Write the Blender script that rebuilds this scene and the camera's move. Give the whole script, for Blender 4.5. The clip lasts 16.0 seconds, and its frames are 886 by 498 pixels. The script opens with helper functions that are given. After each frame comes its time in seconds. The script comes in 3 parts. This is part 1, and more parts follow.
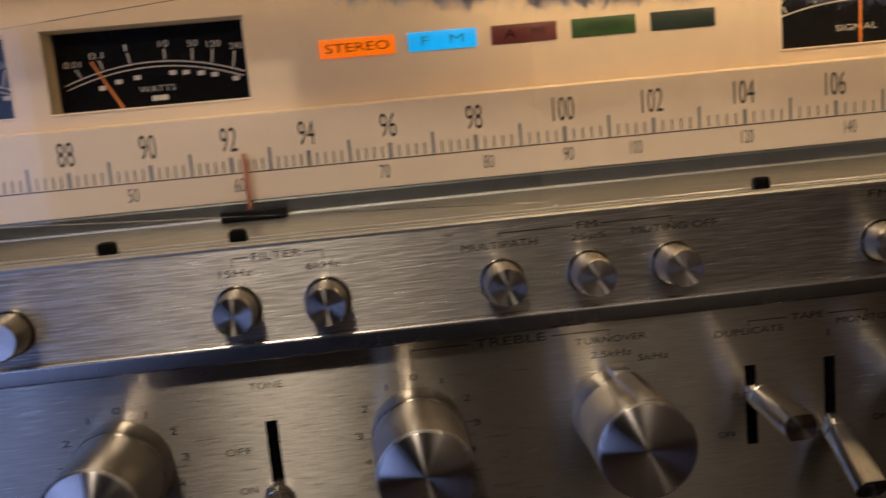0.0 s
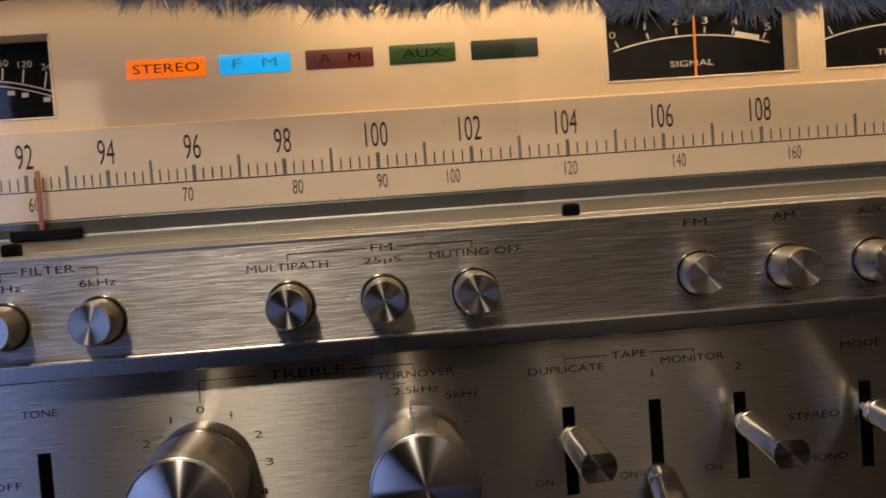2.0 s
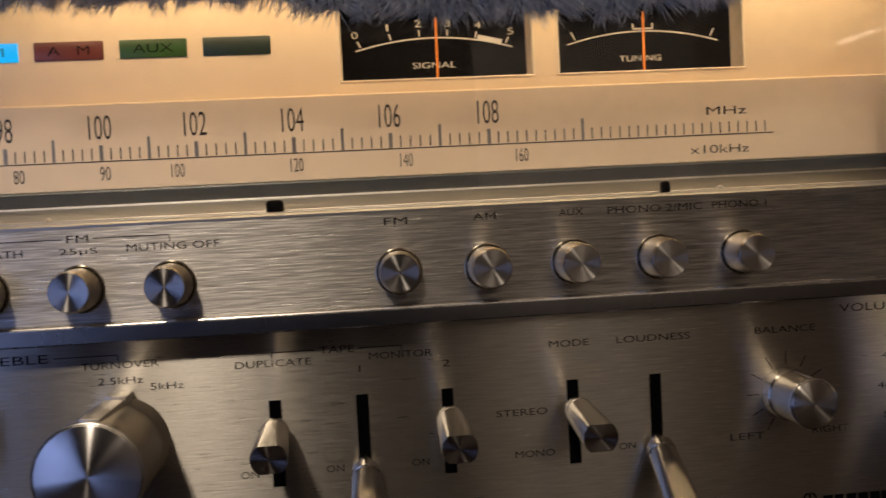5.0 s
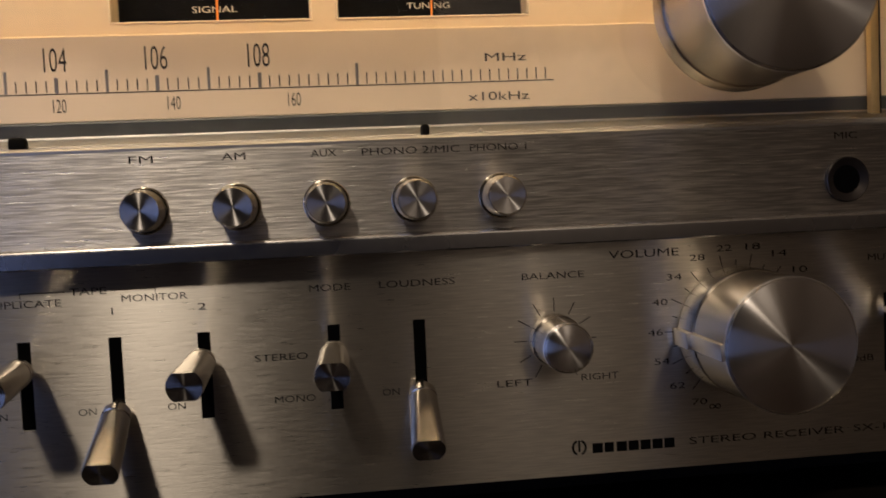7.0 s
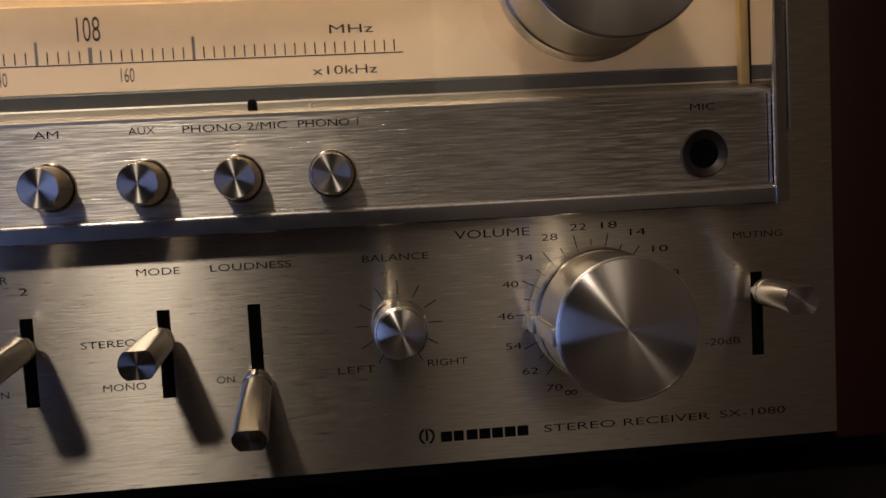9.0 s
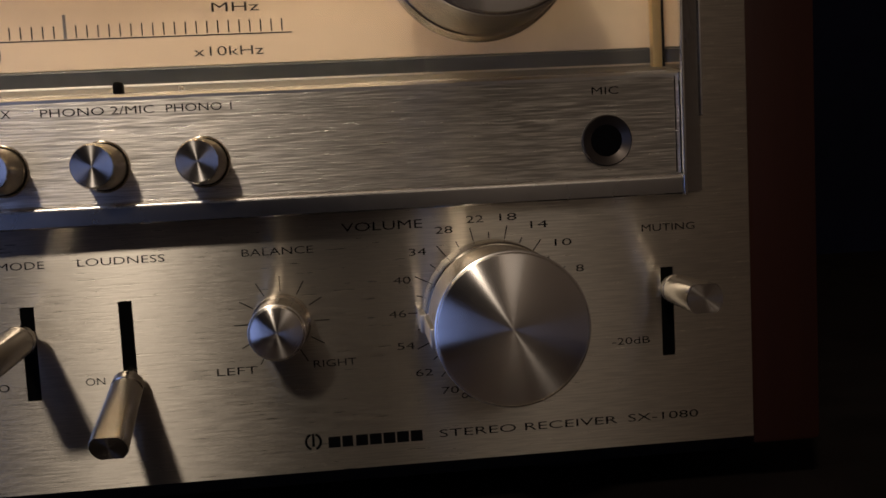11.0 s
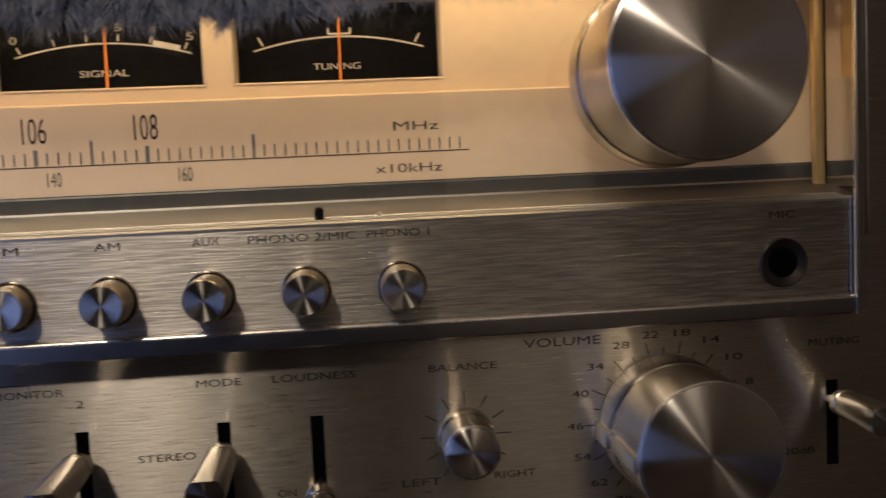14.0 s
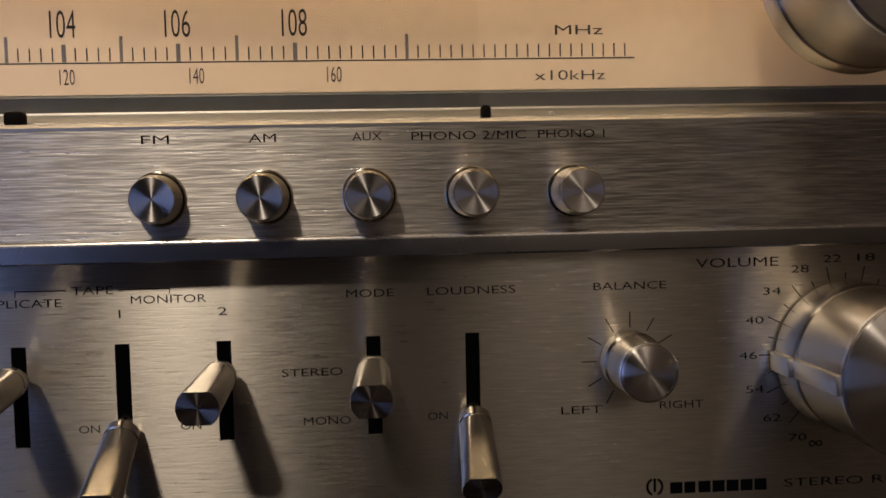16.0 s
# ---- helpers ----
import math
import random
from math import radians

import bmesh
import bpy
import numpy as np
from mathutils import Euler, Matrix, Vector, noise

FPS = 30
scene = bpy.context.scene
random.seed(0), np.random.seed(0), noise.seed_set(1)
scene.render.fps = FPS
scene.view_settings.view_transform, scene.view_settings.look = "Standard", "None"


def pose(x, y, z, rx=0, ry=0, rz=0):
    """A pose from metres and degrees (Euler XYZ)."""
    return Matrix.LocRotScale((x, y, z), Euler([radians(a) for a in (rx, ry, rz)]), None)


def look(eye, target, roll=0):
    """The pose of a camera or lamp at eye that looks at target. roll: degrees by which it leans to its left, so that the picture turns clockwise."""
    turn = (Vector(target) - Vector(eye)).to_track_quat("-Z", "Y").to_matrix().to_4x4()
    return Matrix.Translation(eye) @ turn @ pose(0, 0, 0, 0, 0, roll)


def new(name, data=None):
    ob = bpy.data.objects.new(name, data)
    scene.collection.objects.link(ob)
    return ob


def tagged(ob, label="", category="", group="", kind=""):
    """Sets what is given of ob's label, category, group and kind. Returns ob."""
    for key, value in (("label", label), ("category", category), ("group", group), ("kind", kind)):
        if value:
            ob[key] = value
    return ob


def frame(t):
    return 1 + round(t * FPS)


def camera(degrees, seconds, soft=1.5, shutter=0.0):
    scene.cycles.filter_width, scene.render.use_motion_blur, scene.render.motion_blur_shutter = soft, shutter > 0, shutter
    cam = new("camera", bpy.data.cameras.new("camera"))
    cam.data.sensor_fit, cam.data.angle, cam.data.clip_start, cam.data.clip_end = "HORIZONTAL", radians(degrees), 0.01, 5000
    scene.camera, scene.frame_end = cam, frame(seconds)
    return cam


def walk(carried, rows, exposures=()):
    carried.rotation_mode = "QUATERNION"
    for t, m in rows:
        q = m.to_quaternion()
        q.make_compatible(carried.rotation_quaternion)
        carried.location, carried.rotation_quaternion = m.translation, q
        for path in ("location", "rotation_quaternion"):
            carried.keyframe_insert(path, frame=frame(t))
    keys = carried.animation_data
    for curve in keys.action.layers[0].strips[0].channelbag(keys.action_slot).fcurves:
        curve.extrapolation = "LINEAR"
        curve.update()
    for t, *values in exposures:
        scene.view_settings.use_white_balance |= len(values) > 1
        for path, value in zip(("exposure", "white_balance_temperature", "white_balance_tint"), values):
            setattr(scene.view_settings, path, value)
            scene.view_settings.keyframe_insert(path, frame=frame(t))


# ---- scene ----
cam = camera(53.76, 16.0, soft=1.55, shutter=0.5)
# t, x, y, z, pitch, roll, yaw
ROWS = [
    (0, -0.00510, -0.21739, 0.14767, -9.067, 5.210, -4.900),
    (0.5, 0.02153, -0.21620, 0.14345, -8.152, 5.617, -4.966),
    (1, 0.02906, -0.21403, 0.12670, -6.838, 5.536, -5.137),
    (1.5, 0.03644, -0.21263, 0.12328, -5.003, 5.000, -4.726),
    (2, 0.04590, -0.21230, 0.12378, -2.420, 4.137, -4.198),
    (2.5, 0.05794, -0.21527, 0.11450, -2.086, 3.816, -3.809),
    (3, 0.06636, -0.21275, 0.11140, -0.888, 3.517, -4.022),
    (3.2, 0.07227, -0.21263, 0.10925, -0.391, 3.402, -4.054),
    (5.3, 0.12345, -0.22186, 0.11997, -2.761, 2.804, -5.621),
    (5.5, 0.13146, -0.22046, 0.11549, -2.354, 2.677, -5.659),
    (6, 0.14353, -0.21863, 0.10826, -2.566, 2.498, -6.454),
    (6.5, 0.15929, -0.22127, 0.10976, -2.995, 2.425, -6.360),
    (7, 0.17032, -0.22548, 0.10400, -3.180, 2.530, -6.293),
    (7.5, 0.18408, -0.22510, 0.10119, -3.646, 2.734, -6.080),
    (8, 0.20092, -0.22625, 0.10016, -3.847, 2.916, -5.716),
    (8.5, 0.20895, -0.22355, 0.09837, -3.709, 3.073, -5.642),
    (9, 0.21572, -0.21999, 0.10083, -4.279, 3.059, -5.400),
    (9.5, 0.22022, -0.21530, 0.10177, -4.603, 2.992, -5.273),
    (10, 0.22746, -0.21217, 0.10582, -4.898, 2.912, -5.306),
    (10.2, 0.23223, -0.21033, 0.10371, -4.950, 2.948, -5.215),
    (12.3, 0.24726, -0.20667, 0.09773, -4.863, 3.081, -5.984),
    (12.5, 0.24209, -0.20486, 0.10627, -5.134, 3.024, -5.672),
    (13, 0.23291, -0.20439, 0.11548, -4.636, 2.993, -5.564),
    (13.5, 0.22199, -0.20764, 0.12148, -4.580, 2.807, -5.476),
    (14, 0.20040, -0.20924, 0.12806, -4.371, 2.652, -5.538),
    (14.5, 0.18478, -0.21117, 0.12742, -4.082, 2.456, -5.061),
    (15, 0.17037, -0.20683, 0.11742, -3.772, 2.128, -4.592),
    (15.5, 0.16802, -0.20169, 0.10216, -3.603, 1.606, -4.505),
    (16, 0.16787, -0.19302, 0.10439, -3.563, 1.224, -4.073),
]
EXPOSURES = [(0.0, -0.16), (3.0, -0.12), (6.0, 0.0), (13.4, 0.0), (14.2, -0.11), (15.0, -0.08), (15.6, 0.0), (16.0, 0.0)]
walk(cam, [(t, pose(x, y, z, 90 + pitch, roll, yaw)) for t, x, y, z, pitch, roll, yaw in ROWS], EXPOSURES)

# ---- world and lights ----
world = bpy.data.worlds.new("world")
scene.world = world
world.use_nodes = True
world.node_tree.nodes["Background"].inputs[0].default_value = (0.03, 0.035, 0.05, 1)
world.node_tree.nodes["Background"].inputs[1].default_value = 0.3


def area(name, power, colour, size, eye, target, size_y=None):
    data = bpy.data.lights.new(name, "AREA")
    data.energy, data.color, data.size = power, colour, size
    if size_y:
        data.shape, data.size_y = "RECTANGLE", size_y
    else:
        data.shape = "DISK"
    ob = new(name, data)
    ob.matrix_world = look(eye, target)
    return ob


lamp_data = bpy.data.lights.new("room_lamp", "POINT")
lamp_data.energy, lamp_data.color, lamp_data.shadow_soft_size = 19.2, (1.0, 0.83, 0.655), 0.06
new("room_lamp", lamp_data).location = (-0.22, -1.15, 1.07)
# soft fill added by the far wall to lift reflections at the right
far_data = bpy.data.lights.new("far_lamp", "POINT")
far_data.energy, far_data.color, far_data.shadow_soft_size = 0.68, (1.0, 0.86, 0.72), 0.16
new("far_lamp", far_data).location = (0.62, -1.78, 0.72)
area("window_light", 2.25, (0.36, 0.48, 1.0), 0.75, (-0.91, -1.25, 0.0), (0.05, 0.0, 0.08), 0.85)
area("dial_lamp", 0.070, (1.0, 0.70, 0.39), 0.25, (0.150, -0.001, 0.1855), (0.150, 0.016, 0.126), 0.006)
area("dial_lamp", 0.016, (1.0, 0.70, 0.39), 0.15, (-0.052, -0.001, 0.1855), (-0.052, 0.016, 0.126), 0.006)

# ---- materials ----


def material(name, colour=(0.5, 0.5, 0.5), rough=0.5, metal=0.0):
    m = bpy.data.materials.new(name)
    m.use_nodes = True
    b = m.node_tree.nodes["Principled BSDF"]
    b.inputs["Base Color"].default_value = (*colour, 1)
    b.inputs["Roughness"].default_value = rough
    b.inputs["Metallic"].default_value = metal
    return m, m.node_tree, b


def texture(t, scale, stretch=(1, 1, 1), detail=4.0, source="Object"):
    co = t.nodes.new("ShaderNodeTexCoord")
    mp = t.nodes.new("ShaderNodeMapping")
    mp.inputs["Scale"].default_value = stretch
    n = t.nodes.new("ShaderNodeTexNoise")
    n.inputs["Scale"].default_value, n.inputs["Detail"].default_value = scale, detail
    t.links.new(co.outputs[source], mp.inputs[0])
    t.links.new(mp.outputs[0], n.inputs["Vector"])
    return n.outputs[0]


def ramp(t, value, lo, hi, a=0.3, b=0.7):
    r = t.nodes.new("ShaderNodeMapRange")
    r.inputs[1].default_value, r.inputs[2].default_value = a, b
    r.inputs[3].default_value, r.inputs[4].default_value = lo, hi
    t.links.new(value, r.inputs[0])
    return r.outputs[0]


def mix(t, fac, a, b):
    m = t.nodes.new("ShaderNodeMix")
    m.data_type = "RGBA"
    t.links.new(fac, m.inputs[0])
    m.inputs[6].default_value, m.inputs[7].default_value = (*a, 1), (*b, 1)
    return m.outputs[2]


def bump(t, b, value, strength, depth):
    n = t.nodes.new("ShaderNodeBump")
    n.inputs["Strength"].default_value, n.inputs["Distance"].default_value = strength, depth
    t.links.new(value, n.inputs["Height"])
    t.links.new(n.outputs[0], b.inputs["Normal"])
    return n


def brushed(name, colour, rough, aniso, strength, contrast=0.5, spread=0.06, uv=True):
    """Aluminium brushed along x; the gloss spreads across the brushing."""
    m, t, b = material(name, colour, rough, 1.0)
    b.inputs["Anisotropic"].default_value = aniso
    if uv:
        g = t.nodes.new("ShaderNodeTangent")
        g.direction_type, g.uv_map = "UV_MAP", "brush"
        t.links.new(g.outputs[0], b.inputs["Tangent"])
    streak = texture(t, 2400.0, (0.05, 1, 1.0), 4.0)
    broad = texture(t, 30.0, (0.6, 1, 1.6), 3.0)
    blend = t.nodes.new("ShaderNodeMath")
    blend.operation, blend.inputs[1].default_value = "MULTIPLY_ADD", 0.35
    t.links.new(broad, blend.inputs[0])
    t.links.new(streak, blend.inputs[2])
    t.links.new(mix(t, ramp(t, blend.outputs[0], 0, 1, 0.56, 0.80), colour, tuple(c * (1 - contrast) for c in colour)), b.inputs["Base Color"])
    t.links.new(ramp(t, streak, rough - spread, rough + spread), b.inputs["Roughness"])
    bump(t, b, streak, strength, 0.0002)
    return m


def spun(name, colour, rough):
    """Turned metal: the tool's rings about the y axis."""
    m, t, b = material(name, colour, rough, 1.0)
    b.inputs["Anisotropic"].default_value = 1.0
    b.inputs["Anisotropic Rotation"].default_value = 0.25
    g = t.nodes.new("ShaderNodeTangent")
    g.direction_type, g.axis = "RADIAL", "Y"
    t.links.new(g.outputs[0], b.inputs["Tangent"])
    co = t.nodes.new("ShaderNodeTexCoord")
    sep = t.nodes.new("ShaderNodeSeparateXYZ")
    t.links.new(co.outputs["Object"], sep.inputs[0])
    length = t.nodes.new("ShaderNodeVectorMath")
    length.operation = "LENGTH"
    flat = t.nodes.new("ShaderNodeVectorMath")
    flat.operation = "MULTIPLY"
    flat.inputs[1].default_value = (1, 0, 1)
    t.links.new(co.outputs["Object"], flat.inputs[0])
    t.links.new(flat.outputs[0], length.inputs[0])
    n = t.nodes.new("ShaderNodeTexNoise")
    n.noise_dimensions = "1D"
    n.inputs["Scale"].default_value, n.inputs["Detail"].default_value = 5200.0, 1.0
    t.links.new(length.outputs["Value"], n.inputs["W"])
    t.links.new(ramp(t, n.outputs[0], rough - 0.004, rough + 0.004), b.inputs["Roughness"])
    return m


PANEL = brushed("brushed_panel", (0.84, 0.80, 0.73), 0.325, 1.0, 0.2, 0.17, 0.06)
STRIP = brushed("brushed_strip", (0.86, 0.83, 0.79), 0.405, 1.0, 1.0, 0.34, 0.14)
BEVEL = brushed("satin_bevel", (0.88, 0.85, 0.81), 0.27, 0.3, 0.03, 0.06, 0.02)
LEDGE = brushed("satin_ledge", (0.31, 0.32, 0.315), 0.34, 0.8, 0.1, 0.2)
SPUN = spun("spun_face", (0.83, 0.80, 0.78), 0.24)
TURNED = spun("turned_side", (0.72, 0.66, 0.56), 0.26)


def plain(name, colour, rough, metal=0.0, scale=400.0, vary=0.12, relief=0.15):
    m, t, b = material(name, colour, rough, metal)
    n = texture(t, scale)
    t.links.new(mix(t, ramp(t, n, 0, 1), colour, tuple(c * (1 - vary) for c in colour)), b.inputs["Base Color"])
    wide = texture(t, scale * 0.08)
    t.links.new(ramp(t, wide, rough * 0.9, min(1, rough * 1.12)), b.inputs["Roughness"])
    bump(t, b, n, relief, 0.0001)
    if metal == 0.0 and max(colour) < 0.02:
        b.inputs["Specular IOR Level"].default_value = 0.05
    return m


TIP = spun("lever_tip", (0.55, 0.52, 0.50), 0.2)
LEVER = plain("lever_metal", (0.74, 0.69, 0.60), 0.24, 1.0, 500, 0.06, 0.04)
RIM = plain("cut_edge", (0.90, 0.88, 0.85), 0.25, 1.0, 300, 0.05, 0.03)
CHANNEL = plain("glass_rib", (0.74, 0.72, 0.67), 0.42, 1.0, 300, 0.1, 0.05)
RIDGE = plain("satin_ridge", (0.90, 0.85, 0.77), 0.38, 1.0, 400, 0.06, 0.05)
CHROME = plain("polished_edge", (0.58, 0.55, 0.50), 0.22, 1.0, 300, 0.05, 0.05)
DIAL = plain("dial_plate", (0.83, 0.67, 0.46), 0.42, 0.3, 260, 0.05, 0.12)
GOLD = plain("gold_trim", (0.72, 0.52, 0.24), 0.3, 0.7, 300, 0.08, 0.1)
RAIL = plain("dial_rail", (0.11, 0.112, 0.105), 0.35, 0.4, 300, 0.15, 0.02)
LIP = plain("polished_lip", (0.40, 0.39, 0.39), 0.26, 1.0, 300, 0.1, 0.05)
CREAM = plain("meter_bezel", (0.85, 0.74, 0.56), 0.4, 0.1, 300, 0.05, 0.1)
INK = plain("black_print", (0.004, 0.004, 0.004), 0.7)
BROWN_INK = plain("dial_print", (0.026, 0.017, 0.011), 0.45)
SILVER_INK = plain("silver_print", (0.30, 0.28, 0.26), 0.3, 0.5)
BLACK = plain("black_plastic", (0.010, 0.010, 0.011), 0.35, 0, 500, 0.3, 0.2)
RUBBER = plain("black_rubber", (0.012, 0.011, 0.010), 0.6, 0, 600, 0.3, 0.4)
# flat black that stands in for shade inside slots, grooves, gaps and the socket
VOID = plain("recess_shade_black", (0.003, 0.003, 0.003), 0.9)
METER = plain("meter_face", (0.006, 0.006, 0.007), 0.6, 0, 300, 0.3, 0.05)
WHITE_INK = plain("white_print", (0.80, 0.76, 0.66), 0.5)
NEEDLE = plain("orange_needle", (0.95, 0.30, 0.04), 0.5)
POINTER = plain("dial_pointer", (0.42, 0.16, 0.08), 0.35)
DARK = plain("dark_base", (0.012, 0.011, 0.011), 0.5, 0, 80, 0.3, 0.2)


def lit(name, colour, glow, strength):
    m, t, b = material(name, colour, 0.35)
    n = texture(t, 120.0)
    c = mix(t, ramp(t, n, 0, 1), glow, tuple(v * 0.8 for v in glow))
    t.links.new(c, b.inputs["Emission Color"])
    b.inputs["Emission Strength"].default_value = strength
    return m


LAMP_ORANGE = lit("lamp_orange", (0.05, 0.006, 0.001), (1.0, 0.17, 0.002), 1.2)
LAMP_BLUE = lit("lamp_blue", (0.002, 0.02, 0.05), (0.006, 0.47, 1.0), 1.1)
BLUE_INK = plain("blue_print", (0.012, 0.22, 0.42), 0.5)
LENS_RED = plain("lens_red", (0.14, 0.035, 0.03), 0.3)
LENS_GREEN = plain("lens_green", (0.03, 0.085, 0.018), 0.3)
LENS_DARK = plain("lens_dark", (0.018, 0.035, 0.026), 0.3)


def wood():
    m, t, b = material("walnut_veneer", (0.03, 0.01, 0.006), 0.6)
    b.inputs["Specular IOR Level"].default_value = 0.2
    n = texture(t, 60.0, (1, 1, 0.06), 6.0)
    t.links.new(mix(t, ramp(t, n, 0, 1), (0.030, 0.008, 0.004), (0.010, 0.003, 0.002)), b.inputs["Base Color"])
    bump(t, b, n, 0.25, 0.0003)
    return m


WOOD = wood()
# TAUPE, WALL and NAVY: unseen walls toned to shape the metal's reflections
TAUPE = plain("mid_reflection_wall", (0.46, 0.40, 0.35), 0.85, 0, 30, 0.2, 0.2)
WALL = plain("pale_reflection_wall", (0.84, 0.78, 0.71), 0.85, 0, 30, 0.2, 0.2)
FLOOR = plain("dark_floor", (0.06, 0.035, 0.022), 0.5, 0, 12, 0.4, 0.2)
NIGHT = plain("night_blue_wall", (0.007, 0.008, 0.018), 0.9, 0, 30, 0.2, 0.2)
NAVY = plain("dark_reflection_wall", (0.012, 0.013, 0.02), 0.9, 0, 30, 0.2, 0.2)
CEILING = plain("ceiling_paint", (0.50, 0.44, 0.38), 0.9, 0, 20, 0.1, 0.2)
SHELF = plain("dark_shelf", (0.016, 0.013, 0.012), 0.45, 0, 40, 0.4, 0.15)


def glass():
    m, t, b = material("window_glass", (1, 1, 1), 0.03)
    b.inputs["Transmission Weight"].default_value = 1.0
    b.inputs["IOR"].default_value = 1.45
    return m


GLASS = glass()


def fibre():
    m, t, b = material("plush_fibre", (0.10, 0.16, 0.28), 0.8)
    g = t.nodes.new("ShaderNodeNewGeometry")
    r = ramp(t, g.outputs["Random Per Island"], 0, 1, 0.0, 1.0)
    tuft = ramp(t, texture(t, 190.0, (1, 1, 1), 3.0), 0, 1, 0.35, 0.68)
    blend = t.nodes.new("ShaderNodeMath")
    blend.operation, blend.inputs[1].default_value = "MULTIPLY_ADD", 0.35
    t.links.new(r, blend.inputs[0])
    half = t.nodes.new("ShaderNodeMath")
    half.operation, half.inputs[1].default_value = "MULTIPLY", 0.65
    t.links.new(tuft, half.inputs[0])
    t.links.new(half.outputs[0], blend.inputs[2])
    t.links.new(mix(t, blend.outputs[0], (0.12, 0.18, 0.34), (0.72, 0.74, 0.80)), b.inputs["Base Color"])
    b.inputs["Sheen Weight"].default_value = 0.4
    return m


FIBRE = fibre()
PLUSH = plain("plush_backing", (0.09, 0.14, 0.25), 0.95, 0, 500, 0.5, 0.8)

# ---- helpers of shape; lengths in millimetres ----
MM = 0.001
HOME = {}


def link(name, mesh, mat, parent, at, label=""):
    ob = new(name, mesh)
    if mat is not None and not mesh.materials:
        mesh.materials.append(mat)
    HOME[ob] = Vector(at) * MM
    ob.location = HOME[ob]
    if parent is not None:
        ob.parent = parent
        ob.location = HOME[ob] - HOME[parent]
    if label:
        ob["label"] = label
    return ob


def part(name, bm, mat, parent, at=(0, 0, 0), label="", smooth=35, brush=False):
    """One mesh object from a bmesh whose lengths are millimetres about the point at."""
    bmesh.ops.scale(bm, vec=(MM, MM, MM), verts=bm.verts)
    bmesh.ops.recalc_face_normals(bm, faces=bm.faces)
    if brush:
        layer = bm.loops.layers.uv.new("brush")
        for f in bm.faces:
            for lo in f.loops:
                lo[layer].uv = (lo.vert.co.z + 0.6 * lo.vert.co.y, lo.vert.co.x)
    mesh = bpy.data.meshes.new(name)
    bm.to_mesh(mesh)
    bm.free()
    if smooth:
        for p in mesh.polygons:
            p.use_smooth = True
        mesh.set_sharp_from_angle(angle=radians(smooth))
    return link(name, mesh, mat, parent, at, label)


def thing(name, at, label, category, group="", kind=""):
    ob = new(name)
    HOME[ob] = Vector(at) * MM
    ob.location = HOME[ob]
    return tagged(ob, label, category, group, kind)


def add_box(bm, x0, x1, y0, y1, z0, z1, bevel=0.0):
    r = bmesh.ops.create_cube(bm, size=1)
    for v in r["verts"]:
        v.co = Vector(((x0 + x1) / 2 + v.co.x * (x1 - x0), (y0 + y1) / 2 + v.co.y * (y1 - y0), (z0 + z1) / 2 + v.co.z * (z1 - z0)))
    if bevel:
        edges = list({e for v in r["verts"] for e in v.link_edges})
        bmesh.ops.bevel(bm, geom=edges, offset=bevel, segments=2, affect="EDGES", profile=0.5)
    return bm


def box(x0, x1, y0, y1, z0, z1, bevel=0.0):
    return add_box(bmesh.new(), x0, x1, y0, y1, z0, z1, bevel)


def extrude_x(x0, x1, profile):
    """A bar along x with a closed profile of (y, z)."""
    bm = bmesh.new()
    a = [bm.verts.new((x0, y, z)) for y, z in profile]
    b = [bm.verts.new((x1, y, z)) for y, z in profile]
    n = len(profile)
    for i in range(n):
        bm.faces.new((a[i], a[(i + 1) % n], b[(i + 1) % n], b[i]))
    bm.faces.new(a)
    bm.faces.new(b[::-1])
    return bm


def extrude_z(z0, z1, profile):
    """An upright bar with a closed profile of (x, y)."""
    bm = bmesh.new()
    a = [bm.verts.new((x, y, z0)) for x, y in profile]
    b = [bm.verts.new((x, y, z1)) for x, y in profile]
    n = len(profile)
    for i in range(n):
        bm.faces.new((a[i], a[(i + 1) % n], b[(i + 1) % n], b[i]))
    bm.faces.new(a)
    bm.faces.new(b[::-1])
    return bm


def lathe(profile, segments=72, cap_in=True, cap_out=True):
    """Turned about the y axis; profile of (out from the panel, radius)."""
    bm = bmesh.new()
    rings = []
    for s, r in profile:
        rings.append([bm.verts.new((r * math.cos(2 * math.pi * k / segments), -s, r * math.sin(2 * math.pi * k / segments))) for k in range(segments)])
    for a, b in zip(rings, rings[1:]):
        for k in range(segments):
            bm.faces.new((a[k], a[(k + 1) % segments], b[(k + 1) % segments], b[k]))
    if cap_in:
        bm.faces.new(rings[0])
    if cap_out:
        bm.faces.new(rings[-1][::-1])
    return bm


